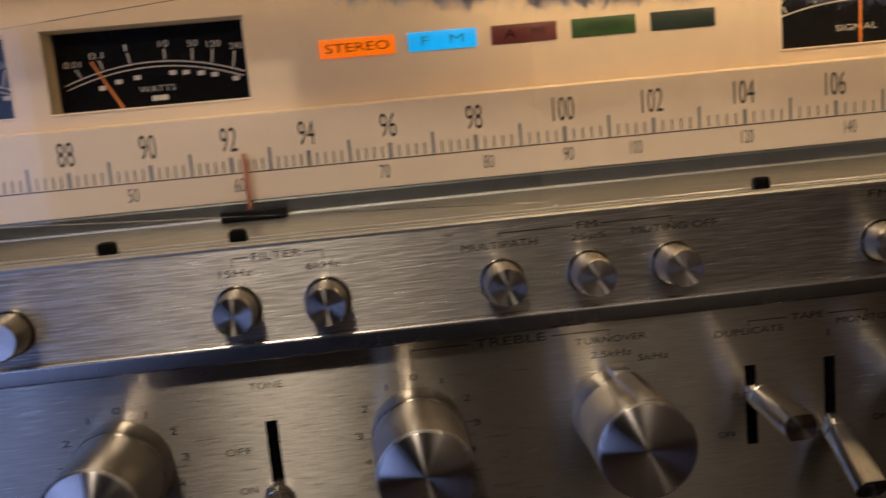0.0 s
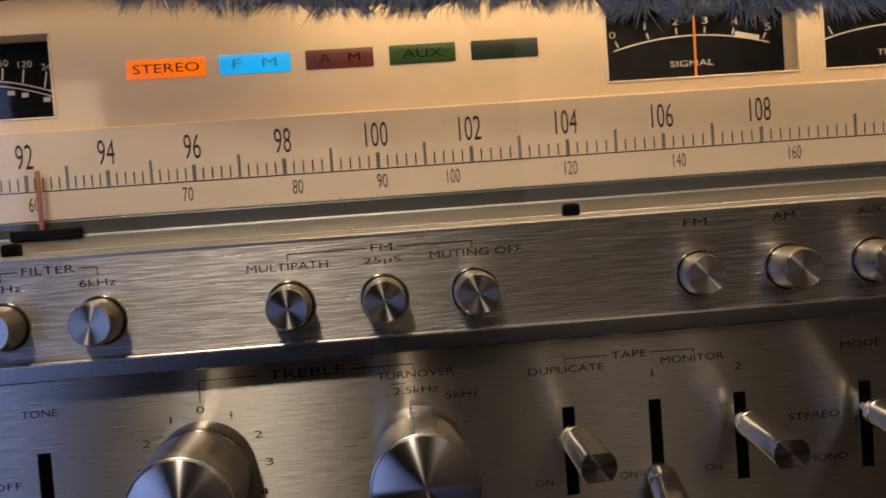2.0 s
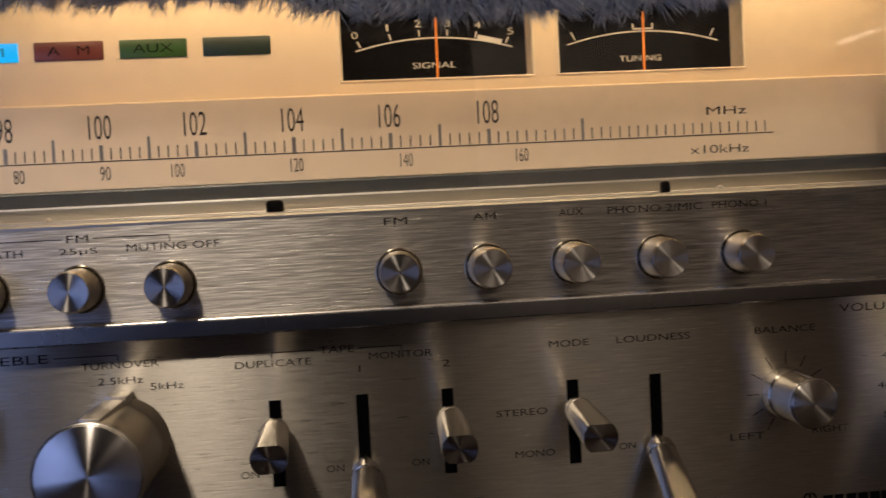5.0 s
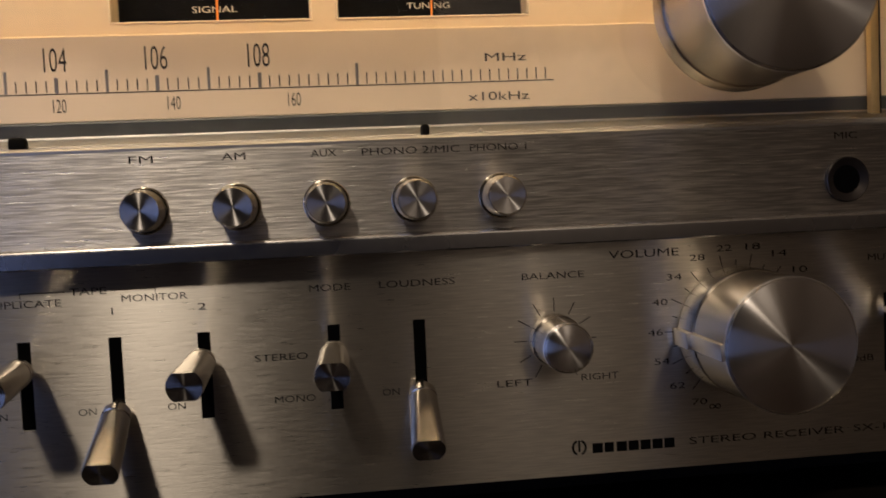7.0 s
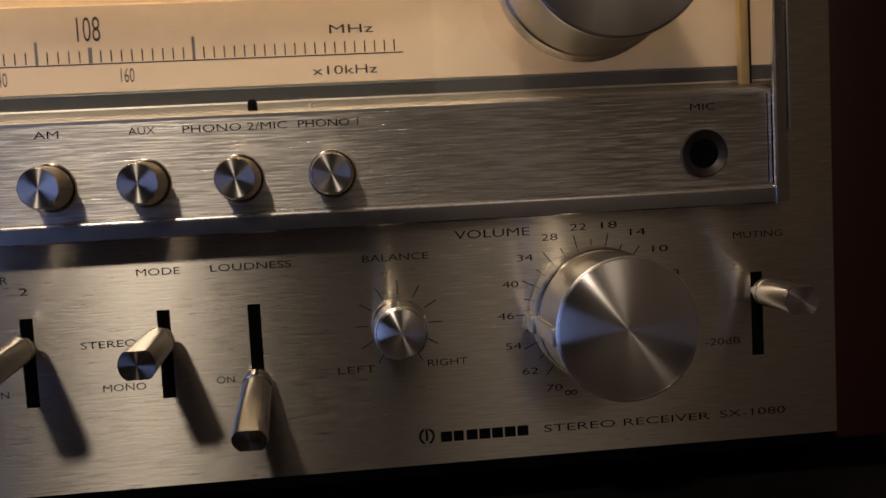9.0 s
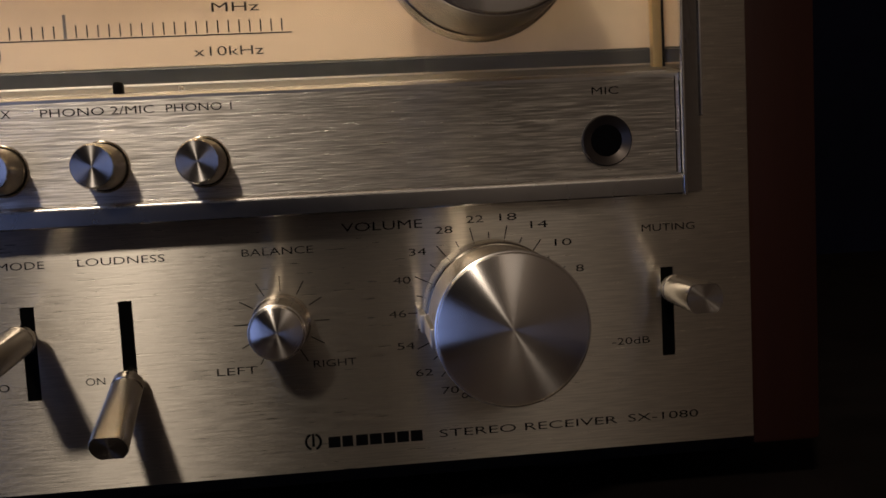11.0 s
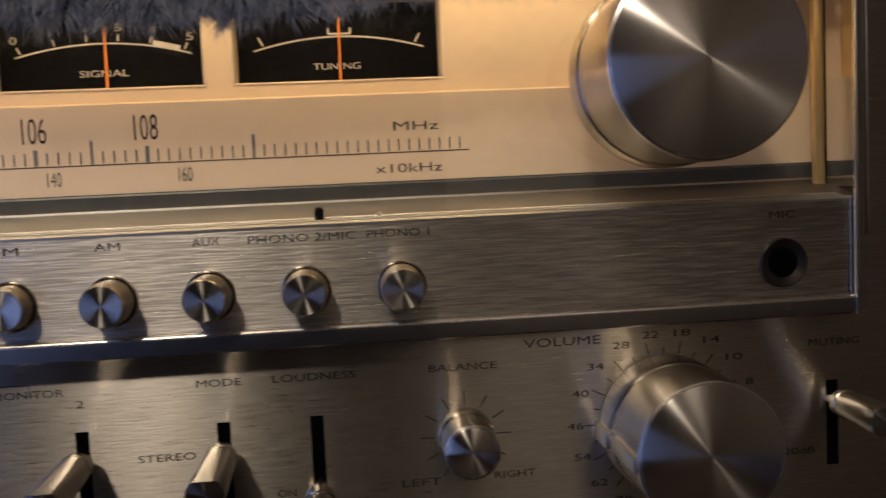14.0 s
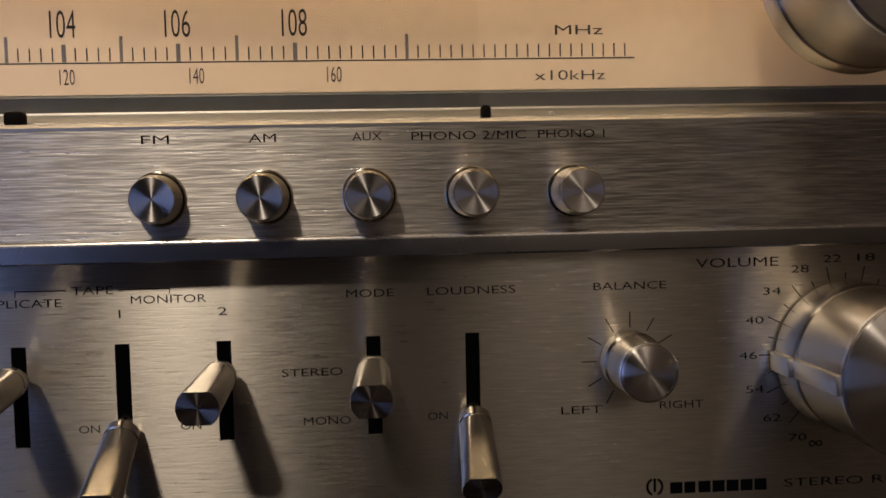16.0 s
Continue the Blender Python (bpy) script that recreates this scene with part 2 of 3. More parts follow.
def plate(x0, x1, z0, z1, y0, y1, holes):
    """A plate from y0 (front) to y1 (back) with through holes (x0, x1, z0, z1), cut on a grid."""
    xs = sorted({x0, x1, *[v for h in holes for v in h[:2]]})
    zs = sorted({z0, z1, *[v for h in holes for v in h[2:]]})
    solid = {}
    for i in range(len(xs) - 1):
        for j in range(len(zs) - 1):
            cx, cz = (xs[i] + xs[i + 1]) / 2, (zs[j] + zs[j + 1]) / 2
            solid[i, j] = not any(h[0] < cx < h[1] and h[2] < cz < h[3] for h in holes)
    bm = bmesh.new()
    seen = {}

    def v(i, j, y):
        if (i, j, y) not in seen:
            seen[i, j, y] = bm.verts.new((xs[i], y, zs[j]))
        return seen[i, j, y]
    for (i, j), s in solid.items():
        if not s:
            continue
        bm.faces.new((v(i, j, y0), v(i + 1, j, y0), v(i + 1, j + 1, y0), v(i, j + 1, y0)))
        bm.faces.new((v(i, j, y1), v(i, j + 1, y1), v(i + 1, j + 1, y1), v(i + 1, j, y1)))
        for di, dj, a, b in ((-1, 0, (i, j), (i, j + 1)), (1, 0, (i + 1, j), (i + 1, j + 1)), (0, -1, (i, j), (i + 1, j)), (0, 1, (i, j + 1), (i + 1, j + 1))):
            if not solid.get((i + di, j + dj), False):
                bm.faces.new((v(*a, y0), v(*b, y0), v(*b, y1), v(*a, y1)))
    return bm


def word(text, x0, x1, z, height, y, parent, mat=None, tilt=0.0):
    """Printed letters that fill the box x0..x1, centred at height z, on the face y."""
    curve = bpy.data.curves.new("lettering", "FONT")
    curve.body = text
    curve.resolution_u = 3
    curve.offset = -0.005
    holder = bpy.data.objects.new("lettering", curve)
    mesh = bpy.data.meshes.new_from_object(holder)
    bpy.data.objects.remove(holder)
    co = np.empty(len(mesh.vertices) * 3)
    mesh.vertices.foreach_get("co", co)
    co = co.reshape(-1, 3)
    lo, hi = co.min(0), co.max(0)
    u = (co[:, 0] - (lo[0] + hi[0]) / 2) / (hi[0] - lo[0]) * (x1 - x0)
    w = (co[:, 1] - (lo[1] + hi[1]) / 2) / (hi[1] - lo[1]) * height
    c, s = math.cos(tilt), math.sin(tilt)
    mesh.vertices.foreach_set("co", (np.stack([u * c - w * s, 0 * u, u * s + w * c], 1) * MM).ravel())
    mesh.update()
    return link("lettering", mesh, mat or INK, parent, ((x0 + x1) / 2, y - 0.06, z))


def marks(name, rects, y, parent, mat, label=""):
    """Printed bars (x0, x1, z0, z1) of one scale as a single flat print."""
    verts, faces = [], []
    for x0, x1, z0, z1 in rects:
        n = len(verts)
        verts += [(x0 * MM, 0, z0 * MM), (x1 * MM, 0, z0 * MM), (x1 * MM, 0, z1 * MM), (x0 * MM, 0, z1 * MM)]
        faces.append((n, n + 1, n + 2, n + 3))
    mesh = bpy.data.meshes.new(name)
    mesh.from_pydata(verts, [], faces)
    return link(name, mesh, mat, parent, (0, y - 0.05, 0), label)


def strokes(name, lines, width, y, parent, mat):
    """Printed straight strokes ((x, z), (x, z)) of one width."""
    verts, faces = [], []
    for (xa, za), (xb, zb) in lines:
        d = Vector((xb - xa, 0, zb - za)).normalized()
        n = Vector((-d.z, 0, d.x)) * width / 2
        k = len(verts)
        for p, s in (((xa, za), 1), ((xb, zb), 1), ((xb, zb), -1), ((xa, za), -1)):
            verts.append(((p[0] + s * n.x) * MM, 0, (p[1] + s * n.z) * MM))
        faces.append((k, k + 1, k + 2, k + 3))
    mesh = bpy.data.meshes.new(name)
    mesh.from_pydata(verts, [], faces)
    return link(name, mesh, mat, parent, (0, y - 0.05, 0))


# ---- the room ----
def wall(name, x0, x1, y0, y1, z0, z1, mat, label):
    ob = part(name, box(x0, x1, y0, y1, z0, z1), mat, None, (0, 0, 0), smooth=0)
    return tagged(ob, label, name.split("_")[0], kind="structure")


wall("floor", -2000, 2200, -2100, 900, -800, -700, FLOOR, "dark wooden floor of a dim room")
wall("ceiling", -2000, 2200, -2100, 900, 1800, 1900, CEILING, "plain dim painted ceiling")
wall("wall_north", -2000, 2200, 800, 900, -700, 1800, NIGHT, "very dark blue painted wall behind the receiver")
# unseen south wall, split into tones that the brushed metal mirrors
wall("wall_south_1", -2000, 420, -2100, -2000, -700, 1800, NAVY, "unseen dark navy wall section that keeps reflections at the left dark")
wall("wall_south_2", 420, 1000, -2100, -2000, -700, 1800, WALL, "unseen pale wall section that brightens reflections at the right")
wall("wall_south_3", 1000, 2200, -2100, -2000, -700, 1800, TAUPE, "unseen taupe wall section, mid tone for reflections at the far right")
wall("wall_west", -2000, -1900, -2000, 800, -700, 1800, NAVY, "unseen dark navy side wall that keeps reflections dark")
wall("wall_east", 2100, 2200, -2000, 800, -700, 1800, TAUPE, "unseen taupe side wall toned for reflections at the right")

shelf = thing("shelf", (95, 200, -20), "dark wooden shelf board under the receiver", "shelf")
part("board", box(-700, 800, -40, 520, -14, 12, 3), SHELF, shelf, (0, 0, 0))
for sx in (-680, 780):
    part("support", box(sx - 18, sx + 18, -20, 500, -700, -14.5, 2), SHELF, shelf, (0, 0, 0))

# ---- the receiver ----
LEFT, RIGHT, LOW, TOP = -150.0, 339.2, 29.0, 191.0
receiver = thing("stereo_receiver", (95, 200, 12), "vintage silver stereo receiver with a lit gold tuning dial", "receiver")
SLOTS = {"tone": -37.6, "duplicate": 89.0, "monitor_one": 110.9, "monitor_two": 132.7, "mode": 165.4, "loudness": 187.5, "muting": 317.8}
holes = [(x - 1.6, x + 1.6, 51.2, 73.4) for x in SLOTS.values()]
WIN = (-131.0, 327.0, 92.0, 186.0)
panel = part("front_panel", plate(LEFT, RIGHT, LOW, TOP, 0, 5, holes + [WIN]), PANEL, receiver, (0, 0, 0), "brushed aluminium front panel", 0, True)
# black blocks just behind the face paint in the slots' inner shade
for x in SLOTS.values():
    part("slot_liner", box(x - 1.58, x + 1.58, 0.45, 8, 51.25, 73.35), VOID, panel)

# cabinet and feet
for name, x0, x1 in (("side_panel", LEFT - 18.5, LEFT - 0.4), ("side_panel", RIGHT + 0.4, RIGHT + 18.9)):
    part(name, box(x0, x1, 1.5, 395, LOW - 3, TOP + 4, 1.6), WOOD, receiver, (0, 0, 0), "dark walnut veneered cabinet side")
part("top_cover", box(LEFT, RIGHT, 5.5, 395, TOP - 1, TOP + 3, 1), WOOD, receiver, (0, 0, 0), "dark walnut veneered top")
part("chassis", box(LEFT + 1, RIGHT - 1, 60, 390, LOW, TOP - 2, 1), DARK, receiver)
part("base_plate", box(LEFT + 1, RIGHT - 1, 5.5, 390, LOW - 5, LOW - 0.3, 0.5), DARK, receiver)
for x in (-110, 300):
    for y in (50, 340):
        part("foot", lathe([(0, 14), (1, 15), (11.5, 16)], 40), RUBBER, receiver, (0, 0, 0)).matrix_basis = Matrix.Translation(Vector((x, y, LOW - 17)) * MM - HOME[receiver]) @ Matrix.Rotation(radians(-90), 4, "X")

# window frame, glass and control strip
part("window_bezel", box(319.8, 320.5, -8.6, -7.2, 91.2, 187.5, 0.2), RIM, receiver, (0, 0, 0), "polished vertical window edge")
part("bezel_flank", extrude_z(91.9, 187.4, [(320.5, -8.3), (327.2, -0.5), (327.2, 0.3), (320.5, -7.5)]), LIP, receiver, (0, 0, 0), "dark polished flank of the window edge", 0)
part("bezel_line", box(327.3, 327.9, -0.75, 0.3, 110, 189, 0.15), RIM, receiver, (0, 0, 0), "thin bright outer edge")
part("window_bezel", box(-132.6, -131.0, -8.2, 4, 91.6, 187.5, 0.3), CHROME, receiver, (0, 0, 0), "polished vertical window edge")
part("window_bezel", box(-131.0, 319.75, -8.2, 4, 186.0, 189.0, 0.4), CHROME, receiver, (0, 0, 0), "polished upper window edge")
strip = part("control_strip", extrude_x(-131, 319.7, [(14, 96.52), (-6.8, 96.52), (-6.8, 119.6), (-6.4, 119.95), (-5.2, 120.1), (-5.1, 119.75), (-4.5, 119.85), (-4.4, 120.0), (14, 120.0)]), STRIP, receiver, (0, 0, 0), "brushed aluminium strip of push buttons", 20, True)
part("top_edge", extrude_x(-131, 319.6, [(-6.9, 119.2), (-6.95, 119.75), (-6.4, 120.3), (-5.3, 118.5), (-5.3, 120.15), (-6.35, 119.98), (-6.78, 119.6), (-6.8, 119.2)]), CHANNEL, strip, (0, 0, 0), "bright polished upper edge", 0)


def holed_pane(x0, x1, z0, z1, y0, y1, cx, cz, r, n=64):
    """A pane with a round hole, its rim points drawn out to the edges."""
    bm = bmesh.new()
    rows = []
    for y in (y0, y1):
        inner, outer = [], []
        for k in range(n):
            a = 2 * math.pi * (k + 0.5) / n
            c, s = math.cos(a), math.sin(a)
            f = min(((x1 - cx) if c > 0 else (x0 - cx)) / c, ((z1 - cz) if s > 0 else (z0 - cz)) / s)
            inner.append(bm.verts.new((cx + r * c, y, cz + r * s)))
            outer.append(bm.verts.new((cx + f * c, y, cz + f * s)))
        rows.append((inner, outer))
    (fi, fo), (bi, bo) = rows
    for k in range(n):
        q = (k + 1) % n
        bm.faces.new((fi[k], fo[k], fo[q], fi[q]))
        bm.faces.new((bi[k], bi[q], bo[q], bo[k]))
        bm.faces.new((fi[k], fi[q], bi[q], bi[k]))
        bm.faces.new((fo[k], bo[k], bo[q], fo[q]))
    return bm


part("end_groove", box(318.55, 318.85, -6.84, -6.5, 96.7, 119.5), VOID, strip, (0, 0, 0), "fine dark joint at the strip's end", 0)
part("lower_bevel", extrude_x(-131, 319.7, [(14, 95.3)] + [(-6.9 - 1.05 * math.cos(radians(a)), 95.3 + 1.15 * math.sin(radians(a))) for a in range(0, 81, 10)] + [(14, 96.44)]), BEVEL, strip, (0, 0, 0), "bright satin lower bevel", 20, True)
part("lower_lip", extrude_x(-131, 319.7, [(14, 91.5), (-7.5, 91.5), (-7.75, 91.8), (-7.93, 95.0), (-7.9, 95.28), (14, 95.28)]), LIP, strip, (0, 0, 0), "dark polished lower lip", 20)
part("sloping_ledge", extrude_x(-131, 322.5, [(-4.3, 120.02), (-4.3, 120.3), (14.2, 124.3), (14.2, 120.02)]), LEDGE, strip, (0, 0, 0), "grey satin ledge under the glass", 20, True)
part("ledge_end", extrude_x(322.6, 333, [(5.4, 120.02), (5.4, 122.4), (14.2, 124.3), (14.2, 120.02)]), LEDGE, strip, (0, 0, 0), "grey satin end of the ledge", 20, True)
for y0, z0 in ((-5.0, 120.25), (-2.3, 120.75)):
    part("glass_channel", extrude_x(-131, 318.5, [(y0, z0 - 0.2), (y0, z0 + 0.25), (y0 + 0.12, z0 + 0.4), (y0 + 0.5, z0 + 0.4), (y0 + 0.62, z0 + 0.25), (y0 + 0.62, z0 - 0.2)]), CHANNEL, strip, (0, 0, 0), "thin bright rib holding the glass", 0)
pane = part("glass_pane", holed_pane(-130.8, 322.8, 121.0, 185.8, -4.2, -2.6, 273.6, 151.4, 4.0), GLASS, receiver, (0, 0, 0), "clear window glass over the dial", 0)
pane.visible_shadow = False

# dial plate and the plate of the meters
METERS = {"watt_left": (-147.0, -95.6), "watt": (-86.4, -35.0), "signal": (110.0, 163.0), "tuning": (170.4, 223.8)}
part("dial_plate", extrude_x(-131, 333, [(15.2, 128.9), (15.2, 150.9), (15.55, 151.3), (20.4, 151.6), (20.4, 128.9)]), DIAL, receiver, (0, 0, 0), "champagne gold dial plate with printed frequency scale", 20)
dial_plate = receiver.children[-1]
meter_plate = part("meter_plate", plate(-131, 333, 149.0, 186, 20.6, 24.5, [(max(a, -130.5), b, 155.4, 176.6) for a, b in METERS.values()]), DIAL, receiver, (0, 0, 0), "champagne gold plate round the meters", 0)
part("rail_foot", box(-131, 333, 14.35, 16.4, 123.0, 124.8, 0.2), CHANNEL, receiver, (0, 0, 0), "thin bright line at the foot of the dial")
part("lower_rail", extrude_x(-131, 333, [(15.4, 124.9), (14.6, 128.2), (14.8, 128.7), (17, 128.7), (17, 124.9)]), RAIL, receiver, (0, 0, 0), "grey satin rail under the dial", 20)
part("side_wall", box(333.1, 334.0, 5.2, 24, 118.5, 186), GOLD, receiver, (0, 0, 0), "gold window side wall")
part("side_post", box(318.8, 321.3, 8.6, 11.0, 120.4, 186, 0.3), GOLD, receiver, (0, 0, 0), "gold upright beside the dial")
part("post_line", box(321.4, 322.1, 9.2, 10.6, 120.4, 186), INK, receiver)
part("window_roof", box(-131, 333, 0.5, 24, 186.2, 187.4), GOLD, receiver)

# rubber glass holders on the strip
for x, w in ((-70.6, 4.4), (-39.4, 4.2), (92.2, 4.2), (191.0, 2.2)):
    part("glass_holder", box(x - w / 2, x + w / 2, -4.9, -1.2, 120.3, 123.6, 0.9), RUBBER, receiver, (0, 0, 0), "small black rubber glass holder")

for x in (39.0, 205.0):
    part("glass_stud", lathe([(-0.9, 0.5), (0.2, 0.5), (0.45, 0.35), (0.5, 0.1)], 16), WHITE_INK, receiver, (x, -5.1, 121.4), "tiny bright stud at the foot of the glass")

# printed scale
FM = {88: -82.8, 90: -62.1, 92: -41.5, 94: -21.4, 96: 0.0, 98: 22.8, 100: 46.8, 102: 71.1, 104: 96.5, 106: 122.2, 108: 148.9}
for n, x in FM.items():
    w = 4.2 if n < 100 else 5.8
    word(str(n), x - w / 2, x + w / 2, 145.0, 6.3, 15.2, dial_plate, BROWN_INK)
for n, x in {50: -67.4, 60: -40.0, 70: -2.0, 80: 25.8, 90: 47.5, 100: 66.0, 120: 97.0, 140: 126.2, 160: 157.8}.items():
    w = 2.7 if n < 100 else 3.4
    word(str(n), x - w / 2, x + w / 2, 133.0, 3.6, 15.2, dial_plate, BROWN_INK)
word("MHz", 210.1, 221.6, 142.8, 2.2, 15.2, dial_plate, BROWN_INK)
word("x10kHz", 205.1, 222.1, 132.2, 2.3, 15.2, dial_plate, BROWN_INK)
at = list(FM.values())
mhz = list(FM)


def place(f):
    """Where a frequency stands on the scale."""
    if f < 88:
        return at[0] + (f - 88) * 10.2
    if f > 108:
        return at[-1] + (f - 108) * 13.0
    return float(np.interp(f, mhz, at))


minor, even, odd = [], [], []
for k in range(0, 141):
    f = 86.0 + 0.2 * k
    x = place(f)
    if x > 229.3:
        break
    whole = abs(f - round(f)) < 0.01
    if whole and round(f) % 2 == 0 and f < 108.5:
        even.append((x - 0.5, x + 0.5, 136.4, 140.4))
    elif (whole and f < 108.5) or abs(x - 174.9) < 0.2:
        odd.append((x - 0.38, x + 0.38, 136.4, 142.2))
    else:
        minor.append((x - 0.16, x + 0.16, 136.6, 139.6))
marks("minor_ticks", minor, 15.2, dial_plate, BROWN_INK)
for rect in even + odd:
    marks("scale_tick", [rect], 15.2, dial_plate, SILVER_INK)
marks("scale_line", [(-131, 229.2, 136.0, 136.3)], 15.2, dial_plate, BROWN_INK)

pointer = part("dial_pointer", box(-38.4, -37.2, 12.4, 13.2, 125.0, 141.2, 0.2), POINTER, receiver, (0, 0, 0), "red-brown dial pointer")
part("carriage", box(-45.5, -28.5, 11.0, 14.0, 124.0, 126.6, 0.4), BLACK, pointer, (0, 0, 0), "dark sliding carriage")

# indicator lamps
LAMPS = (("STEREO", -16.0, 4.1, LAMP_ORANGE, "glowing orange indicator"), ("F   M", 7.6, 25.9, LAMP_BLUE, "glowing blue indicator"), ("A   M", 29.9, 47.6, LENS_RED, "unlit dark red indicator"), ("AUX", 51.8, 69.3, LENS_GREEN, "unlit green indicator"), ("", 73.5, 91.4, LENS_DARK, "unlit dark green indicator"))
for text, x0, x1, mat, label in LAMPS:
    lamp = part("indicator_lamp", box(x0, x1, 20.1, 22.5, 163.5, 168.4, 0.25), mat, meter_plate, (0, 0, 0), label)
    lamp.parent = receiver
    lamp.location = -HOME[receiver]
    HOME[lamp] = Vector((0, 0, 0))
    if text:
        inset = 1.6 if text == "STEREO" else 3.5
        word(text, x0 + inset, x1 - inset, 166.0, 2.3, 20.1, lamp, {"STEREO": INK, "F   M": BLUE_INK}.get(text, INK))


# meters
def meter(x0, x1):
    x0 = max(x0, -130.3)
    m = part("meter", box(x0 - 1, x1 + 1, 28.9, 33, 154, 178), METER, receiver, (0, 0, 0), "black meter face with white scale and orange needle")
    rim = bmesh.new()
    for a, b, c, d in ((x0 - 0.5, x1 + 0.5, 155.05, 155.5), (x0 - 0.5, x1 + 0.5, 176.5, 176.95)):
        add_box(rim, a, b, 20.2, 29, c, d, 0.2)
    for a, b in ((x0 - 0.5, x0), (x1, x1 + 0.5)):
        add_box(rim, a, b, 20.2, 29, 155.55, 176.45, 0.2)
        for k in range(26):
            z = 156 + k * 0.78
            add_box(rim, a - 0.3 if a > x0 - 0.5 else b - 0.1, a + 0.1 if a > x0 - 0.5 else b + 0.3, 20.6, 28.6, z, z + 0.4)
    part("rim", rim, CREAM, m, (0, 0, 0), "cream ribbed rim", 0)
    return m


def arc(name, x0, x1, rise, z, width, m, mat=WHITE_INK, n=28):
    pts = [(x0 + (x1 - x0) * k / n, z + rise * (1 - (2 * k / n - 1) ** 2)) for k in range(n + 1)]
    strokes(name, list(zip(pts, pts[1:])), width, 28.9, m, mat)


def needle(m, xa, za, xb, zb):
    d = Vector((xb - xa, 0, zb - za))
    bm = box(-0.3, 0.3, -0.2, 0.2, 0, d.length, 0)
    ob = part("needle", bm, NEEDLE, m, (xa, 28.2, za), "orange needle", 0)
    ob.rotation_euler = (0, math.atan2(d.x, d.z), 0)


for key, (x0, x1) in METERS.items():
    m = meter(x0, x1)
    if key.startswith("watt"):
        o = x0 + 86.4
        arc("scale_arc", -84.5 + o, -37.0 + o, 4.5, 162.9, 0.32, m)
        arc("scale_arc", -84.0 + o, -37.4 + o, 4.4, 161.7, 0.3, m)
        for text, x, z, dx in (("0.01", -82.0, 168.3, -1.6), ("0.1", -75.5, 170.2, -1.1), ("1", -67.6, 171.6, -0.6), ("10", -57.6, 171.9, 0), ("50", -49.9, 171.4, 0.5), ("120", -44.4, 170.8, 0.8), ("240", -38.4, 169.8, 1.2)):
            w = {1: 0.6, 2: 2.6, 3: 3.6, 4: 4.4}[len(text)]
            word(text, x - w / 2 + o, x + w / 2 + o, z, 1.7, 28.9, m, WHITE_INK)
            zz = 162.9 + 4.5 * (1 - ((x - dx * 1.2 + 60.75) / 23.75) ** 2)
            strokes("scale_tick", [((x - dx * 1.2 + o, zz + 0.4), (x - dx * 0.5 + o, z - 1.3))], 0.4, 28.9, m, WHITE_INK)
        for x, z in ((-75, 161.6), (-70.5, 162.9), (-65.5, 163.6), (-56, 164.1), (-52.5, 163.9), (-48.5, 163.4), (-45, 162.7), (-39.5, 161.2)):
            marks("small_number", [(x - 0.9 + o, x + 0.9 + o, z - 0.6, z + 0.6)], 28.9, m, WHITE_INK)
        word("WATTS", -65.4 + o, -55.8 + o, 160.3, 1.6, 28.9, m, WHITE_INK)
        marks("small_number", [(-62.4 + o, -58 + o, 157.1, 158.5)], 28.9, m, WHITE_INK)
        needle(m, -69.6 + o, 154.9, -76.8 + o, 168.6)
    elif key == "signal":
        arc("scale_arc", 114.2, 158.9, 3.2, 164.8, 0.4, m)
        for n, x, z in ((0, 114.1, 169.0), (1, 123.4, 170.9), (2, 132.1, 171.8), (3, 140.6, 171.7), (4, 149.2, 170.9), (5, 158.6, 168.9)):
            word(str(n), x - (0.9 if n != 1 else 0.3), x + (0.9 if n != 1 else 0.3), z + 0.3, 1.9, 28.9, m, WHITE_INK)
            xx = 136.5 + (x - 136.5) * 0.93
            zz = 164.8 + 3.2 * (1 - ((xx - 136.5) / 22.3) ** 2)
            strokes("scale_tick", [((xx, zz + 0.6), (136.5 + (x - 136.5) * 0.97, zz + 2.3))], 0.4, 28.9, m, WHITE_INK)
        strokes("scale_box", [((149.0, 167.9), (156.0, 166.3))], 1.3, 28.9, m, WHITE_INK)
        word("SIGNAL", 130.1, 142.5, 160.3, 1.7, 28.9, m, WHITE_INK)
        needle(m, 137.0, 155.0, 137.2, 173.5)
    else:
        arc("scale_arc", 175.0, 219.8, 3.3, 164.7, 0.4, m)
        for xa, xb in ((177.4, 176.2), (217.6, 218.8)):
            strokes("scale_tick", [((xa, 166.0), (xb, 168.2))], 0.4, 28.9, m, WHITE_INK)
        strokes("scale_box", [((194.6, 168.7), (194.6, 170.2)), ((194.6, 168.7), (200.4, 168.7)), ((200.4, 168.7), (200.4, 170.2))], 0.5, 28.9, m, WHITE_INK)
        word("TUNING", 190.3, 202.7, 160.2, 1.7, 28.9, m, WHITE_INK)
        needle(m, 197.3, 155.0, 197.5, 173.5)


